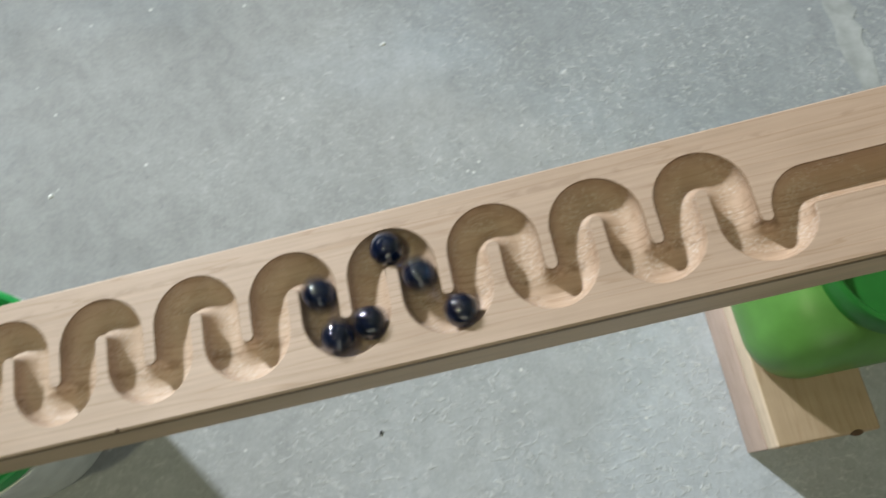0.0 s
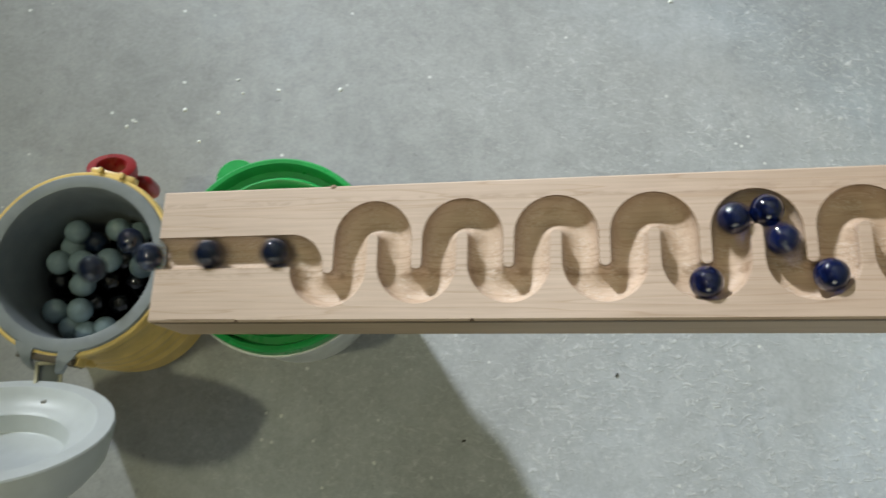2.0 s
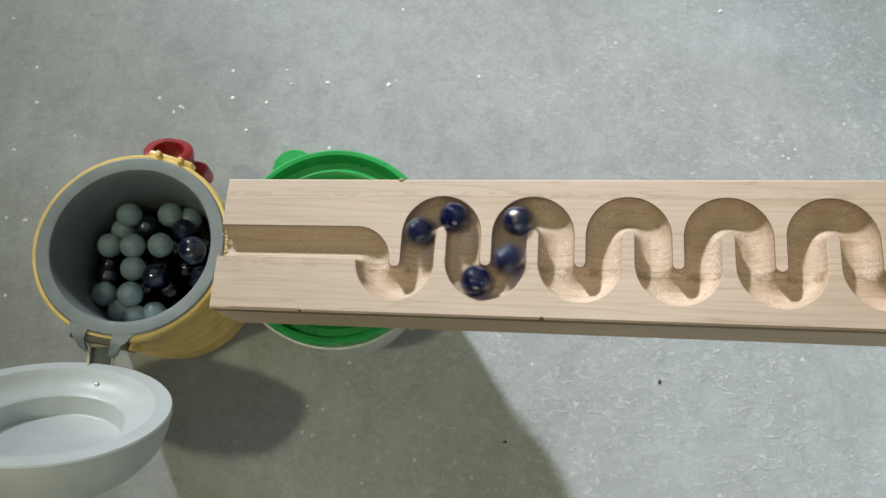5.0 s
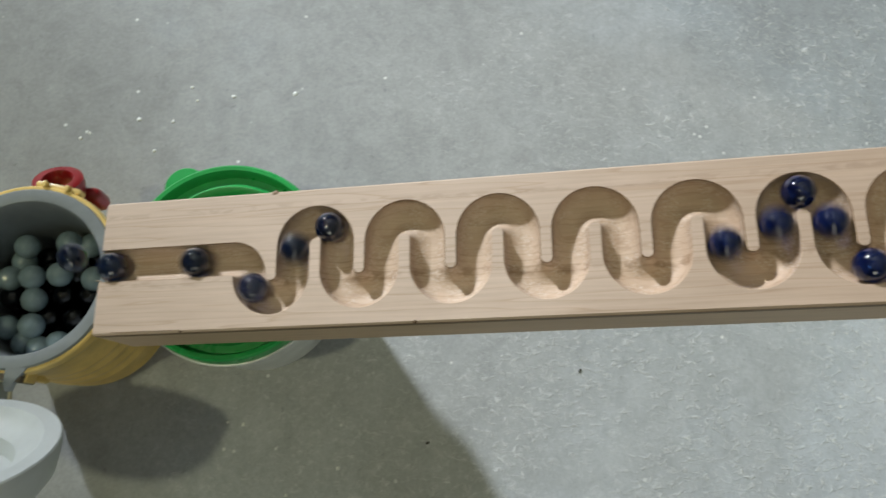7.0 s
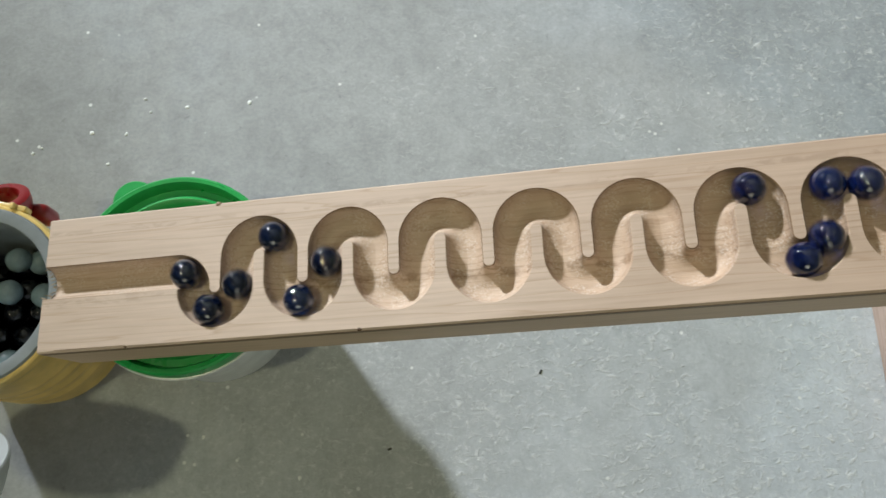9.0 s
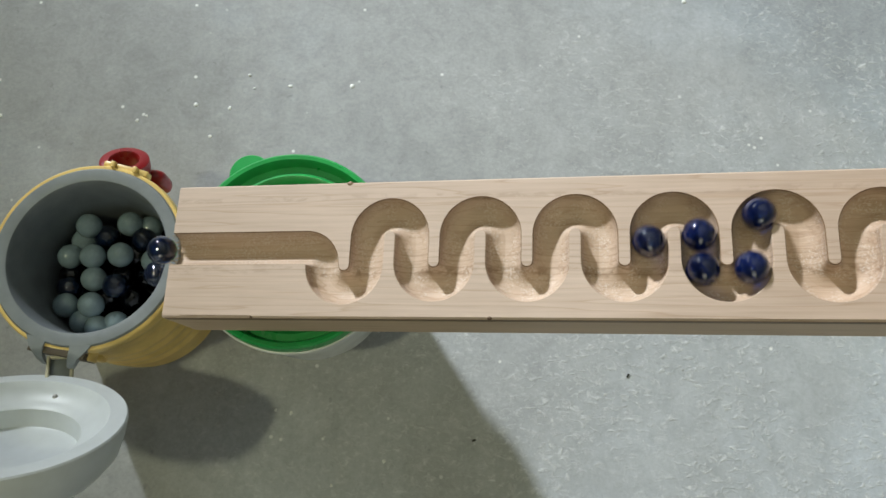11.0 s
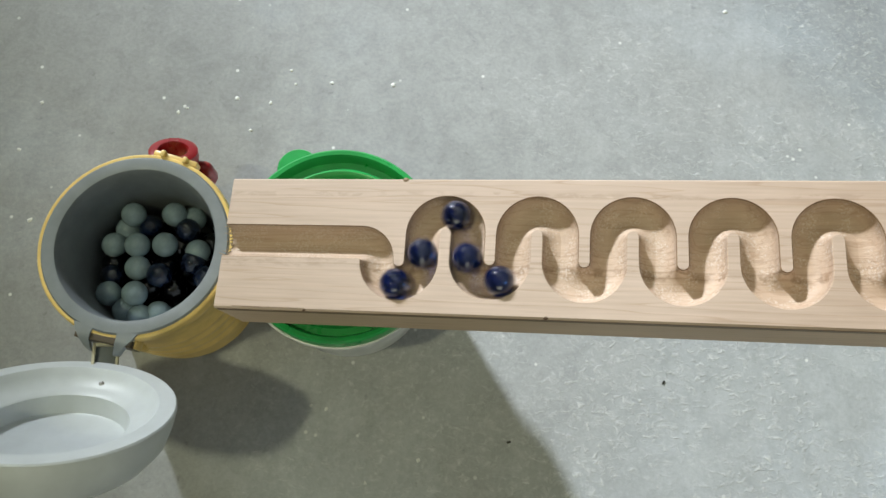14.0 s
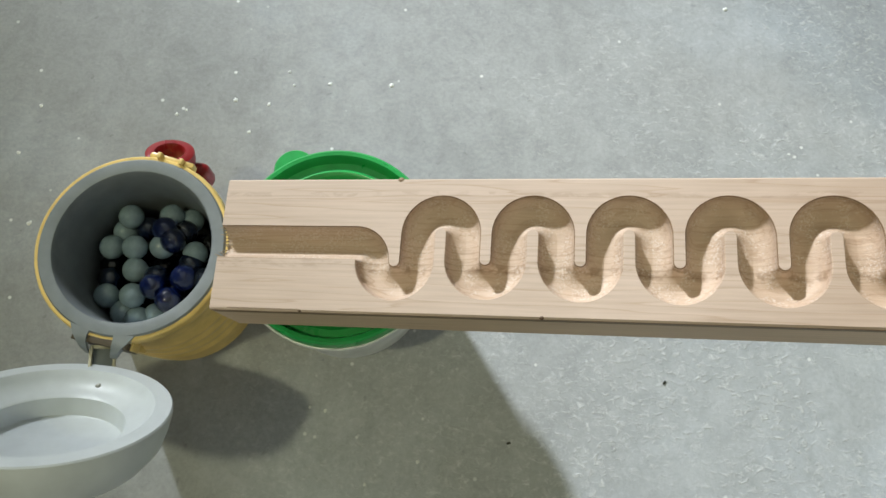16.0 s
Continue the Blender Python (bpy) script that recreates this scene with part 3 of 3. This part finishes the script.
def jar_lid():
    """The open lid, tipped back on its hinge, with its hollow inside in view."""
    t = new("jar_lid")
    nrm = Vector((sin(radians(60.5)) * cos(radians(87)), sin(radians(60.5)) * sin(radians(87)), cos(radians(60.5))))
    toward = (nrm * nrm.z - Vector((0, 0, 1))).normalized()
    t.matrix_world = Matrix.Translation((-0.0546, -0.1133, 0.1835)) @ Matrix((toward.cross(nrm), toward, nrm)).transposed().to_4x4()
    tagged(t, "white domed plastic lid standing open on the jar hinge", "lid")
    R = 0.0693
    shell = [(0.0, -0.0255), (0.0385, -0.0255), (0.0402, -0.0245), (0.0418, -0.0128), (0.0432, -0.0116), (0.0470, -0.0106), (0.0520, -0.0080), (0.0560, -0.0042), (0.0576, -0.0012), (0.0588, 0.0), (0.0685, 0.0), (R, -0.0010),
             (R, -0.004), (R - 0.0016, -0.012), (0.0642, -0.023), (0.0565, -0.0325), (0.0425, -0.0385), (0.0220, -0.0410), (0.0, -0.0415)]
    part("shell", lathe(shell, 128), M_WHITE, t, "white shell with a stepped hollow")
    # towards the hinge
    swing = pose(-0.0010, 0.064, -0.004, 0, 0, 20) @ pose(0, 0, 0, 48, 0, 0)
    part("hinge_link", box(-0.0070, 0.0070, 0.0, 0.0195, -0.0045, -0.0032, 0.0005), M_LINER, t, "grey web of the hinge link").matrix_local = swing
    for s in (-1, 1):
        part("link_cheek", box(s * 0.0076 - 0.0010, s * 0.0076 + 0.0010, 0.0, 0.0205, -0.0050, 0.0010, 0.0006), M_TAN, t, "cream link cheek").matrix_local = swing
    part("link_pin", box(-0.0065, 0.0065, 0.0184, 0.0205, -0.0030, 0.0010, 0.0006), M_TAN, t, "cream hinge pin").matrix_local = swing
    part("rivet", ball(0.0022, 16, 10), M_METAL, t, "small metal rivet").matrix_local = pose(0.003, 0.0530, -0.0085)
    tab = part("thumb_tab", box(-0.012, 0.012, -0.0735, -0.0660, -0.0035, 0.0004, 0.0012), M_WHITE, t, "small white thumb tab")
    tab.matrix_local = pose(0, 0, 0, 0, 0, -22)
    return t


def heap():
    rng = random.Random(4)
    grey = [(-0.025, 0.036, 0.085), (0.005, 0.040, 0.081), (-0.032, 0.027, 0.073), (-0.038, 0.012, 0.079), (-0.017, 0.011, 0.087), (0.004, 0.013, 0.087), (0.028, 0.011, 0.081),
            (-0.015, -0.006, 0.083), (-0.035, -0.027, 0.079), (-0.012, -0.027, 0.087), (0.005, -0.039, 0.077), (-0.022, -0.041, 0.077), (-0.008, -0.046, 0.080), (0.018, 0.042, 0.071)]
    for p in grey:
        tagged(marble(M_GREYMARBLE, JAR + settle(p)), "milky grey marble lying in the jar", "marble", "marbles in the jar")
    layers = []
    for z in (0.041, 0.055, 0.068):
        for ringr, count in ((0.0, 1), (0.0205, 6), (0.0400, 12)):
            for k in range(count):
                a = tau * (k + 0.35 * (z * 60 % 1)) / count
                layers.append((ringr * cos(a) + rng.uniform(-1, 1) * 0.0006, ringr * sin(a) + rng.uniform(-1, 1) * 0.0006, z))
    for p in layers:
        if all((Vector(p) - settle(q)).length > BALL * 1.55 for q in grey):
            tagged(marble(M_BLACK, JAR + Vector(p)), "dark glass marble lying in the jar", "marble", "marbles in the jar")


jar()
jar_lid()
heap()


# ---- the tub with the green lid under the plank ----
def tub():
    t = thing("food_tub", (0.0952, 0.0190, 0), "cloudy white round tub with a green lid, under the plank", "tub")
    body = [(0.0, 0.001), (0.0600, 0.001), (0.0630, 0.0), (0.0650, 0.003), (0.0680, 0.090), (0.0700, 0.104), (0.0750, 0.1065), (0.0757, 0.1090), (0.0750, 0.1112), (0.0700, 0.1120), (0.0650, 0.110), (0.0620, 0.004), (0.0, 0.004)]
    part("body", lathe(body, 112), M_TUB, t, "cloudy white wall with a flanged brim")
    lid = [(0.0, 0.1165), (0.0300, 0.1165), (0.0530, 0.1165), (0.0560, 0.1205), (0.0580, 0.1212), (0.0600, 0.1200), (0.0615, 0.1160), (0.0668, 0.1160), (0.0682, 0.1230), (0.0695, 0.1258), (0.0722, 0.1262), (0.0738, 0.1245), (0.0743, 0.1205), (0.0743, 0.1130), (0.0730, 0.1120), (0.0, 0.1130)]
    lid_ob = part("lid", lathe(lid, 128), M_GREEN, t, "green snap lid with concentric steps")
    tab = lathe([(0.0, 0.1120), (0.0150, 0.1120), (0.0160, 0.1135), (0.0150, 0.1150), (0.0, 0.1150)], 32)
    k = part("lid_tab", tab, M_GREEN, lid_ob, "rounded pull tab")
    k.matrix_local = pose(-0.0385, 0.0602, 0.0)


tub()


# ---- blocks and pail under the plank's upper end ----
def blocks():
    a = thing("lower_plank", (0.7015, -0.010, 0), "reddish pine offcut lying on the concrete floor", "plank", rz=-1.0)
    part("offcut", box(-0.0305, 0.052, -0.1140, 0.096, 0.0, 0.036, 0.0015), M_BLOCK_PINK, a)
    b = thing("upper_plank", (0.7015, -0.010, 0.036), "pale pine offcut lying on a second offcut", "plank", rz=-1.0)
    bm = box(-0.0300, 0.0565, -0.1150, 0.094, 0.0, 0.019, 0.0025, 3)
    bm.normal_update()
    # lamp light on the -x side, put into a paler pine
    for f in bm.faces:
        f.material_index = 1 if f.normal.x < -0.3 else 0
    part("offcut", bm, M_BLOCK, b).data.materials.append(M_LIT_EDGE)
    k = part("knot", ball(0.0042, 16, 10), M_KNOT, b, "dark knot on the sawn edge")
    k.matrix_local = pose(0.036, -0.1140, 0.0172) @ Matrix.Diagonal((1.5, 0.7, 0.55, 1))


def rounded_square(half, corner, n=10):
    pts = []
    for k, (sx, sy) in enumerate(((1, 1), (-1, 1), (-1, -1), (1, -1))):
        pts += arc(sx * (half - corner), sy * (half - corner), corner, 90 * k, 90 * k + 90, n)
    return pts


def pail():
    t = thing("toy_pail", (0.747, 0.005, 0.055), "lime green plastic pot standing on pine offcuts", "pot")
    bm = bmesh.new()
    rows = []
    for half, corner, z in ((0.070, 0.030, 0.0), (0.0770, 0.034, 0.002), (0.0815, 0.036, 0.009), (0.0840, 0.037, 0.022), (0.0842, 0.038, 0.034), (0.0825, 0.039, 0.048), (0.0785, 0.040, 0.061), (0.0725, 0.041, 0.072), (0.0650, 0.042, 0.080), (0.0560, 0.043, 0.085), (0.0470, 0.040, 0.0875)):
        rows.append([bm.verts.new((x, y, z)) for x, y in rounded_square(half, corner)])
    for p, q in zip(rows, rows[1:]):
        for k in range(len(p)):
            bm.faces.new((p[k], p[(k + 1) % len(p)], q[(k + 1) % len(p)], q[k]))
    bm.faces.new(rows[-1])
    bm.faces.new(rows[0])
    part("body", bm, M_LIME, t)
    neck = [(0.0520, 0.084), (0.0520, 0.100), (0.0505, 0.1025), (0.0470, 0.1025), (0.0455, 0.1010), (0.0450, 0.0920), (0.0, 0.0915)]
    part("neck", lathe(neck, 96), M_GREENDARK, t, "deep green ring with a sunken middle").matrix_local = pose(0.002, -0.022, 0)
    return t


blocks()
pail()


# ---- small things on the floor ----
def crumbs():
    for x, y, rz in ((0.3712, -0.0472, 60), (0.2397, -0.1069, 20)):
        bm = box(-0.0018, 0.0018, -0.0009, 0.0009, 0, 0.0010, 0.0004)
        o = mesh_object("crumb", bm, M_CRUMB)
        o.matrix_world = pose(x, y, 0.0, 0, 0, rz)
        tagged(o, "tiny dark crumb on the concrete floor", "crumb")


crumbs()


def flecks():
    """Drops of pale paint dried on the floor."""
    rng = random.Random(21)
    for x, y, r in ((0.014, 0.225, 1.7), (0.054, 0.215, 2.2), (0.113, 0.218, 2.6), (-0.033, 0.191, 2.3), (-0.086, 0.172, 1.9), (-0.078, 0.177, 1.5), (-0.001, 0.189, 2.1), (-0.214, 0.171, 1.8),
                    (-0.199, 0.055, 2.6), (-0.224, 0.122, 2.0), (-0.016, 0.159, 1.7), (0.438, 0.329, 2.4), (0.020, 0.211, 1.6), (0.084, -0.091, 1.8), (0.071, -0.089, 1.5), (0.165, -0.127, 1.8), (0.123, -0.148, 1.5)):
        bm = bmesh.new()
        rimv, topv = [], []
        for k in range(11):
            a, q = tau * k / 11, r * 0.001 * rng.uniform(0.65, 1.15)
            rimv.append(bm.verts.new((q * cos(a), q * sin(a), 0.0)))
            topv.append(bm.verts.new((q * 0.7 * cos(a), q * 0.7 * sin(a), 0.0005)))
        for k in range(11):
            bm.faces.new((rimv[k], rimv[(k + 1) % 11], topv[(k + 1) % 11], topv[k]))
        bm.faces.new(topv)
        o = mesh_object("paint_drop", bm, M_DROP, 60)
        o.matrix_world = pose(x, y, 0.0002, 0, 0, rng.uniform(0, 360))
        tagged(o, "small pale paint drop dried on the concrete floor", "paint drop", "paint drops on the floor")


flecks()


def smear():
    """A pale smear of cement on the floor."""
    rng = random.Random(8)
    bm = bmesh.new()
    a, b = [], []
    for k in range(25):
        f = k / 24
        x, y = 0.915 + 0.009 * f, 0.166 + 0.263 * f
        a.append(bm.verts.new((x - 0.013 + rng.uniform(-1, 1) * 0.0045, y, 0.0006)))
        b.append(bm.verts.new((x + 0.013 + rng.uniform(-1, 1) * 0.0045, y, 0.0006)))
    for k in range(24):
        bm.faces.new((a[k], a[k + 1], b[k + 1], b[k]))
    tagged(mesh_object("cement_smear", bm, M_STREAK), "pale smear of cement on the concrete floor", "smear", kind="structure")


smear()


def motions():
    for things, rests, table in ((FIRST_MARBLES, REST_FIRST, FIRST + FIRST_AGAIN), (SECOND_MARBLES, REST_SECOND, SECOND + SECOND_AGAIN + SECOND_LAST)):
        times = [r[0] for r in table]
        for k, (ob, rest) in enumerate(zip(things, rests)):
            left = [r[k + 1] for r in table]
            rows = []
            for j in range(161):
                s = float(np.interp(j / 10, times, left))
                rows.append((j / 10, Matrix.Translation(place(s, rest))))
            walk(ob, rows)


motions()
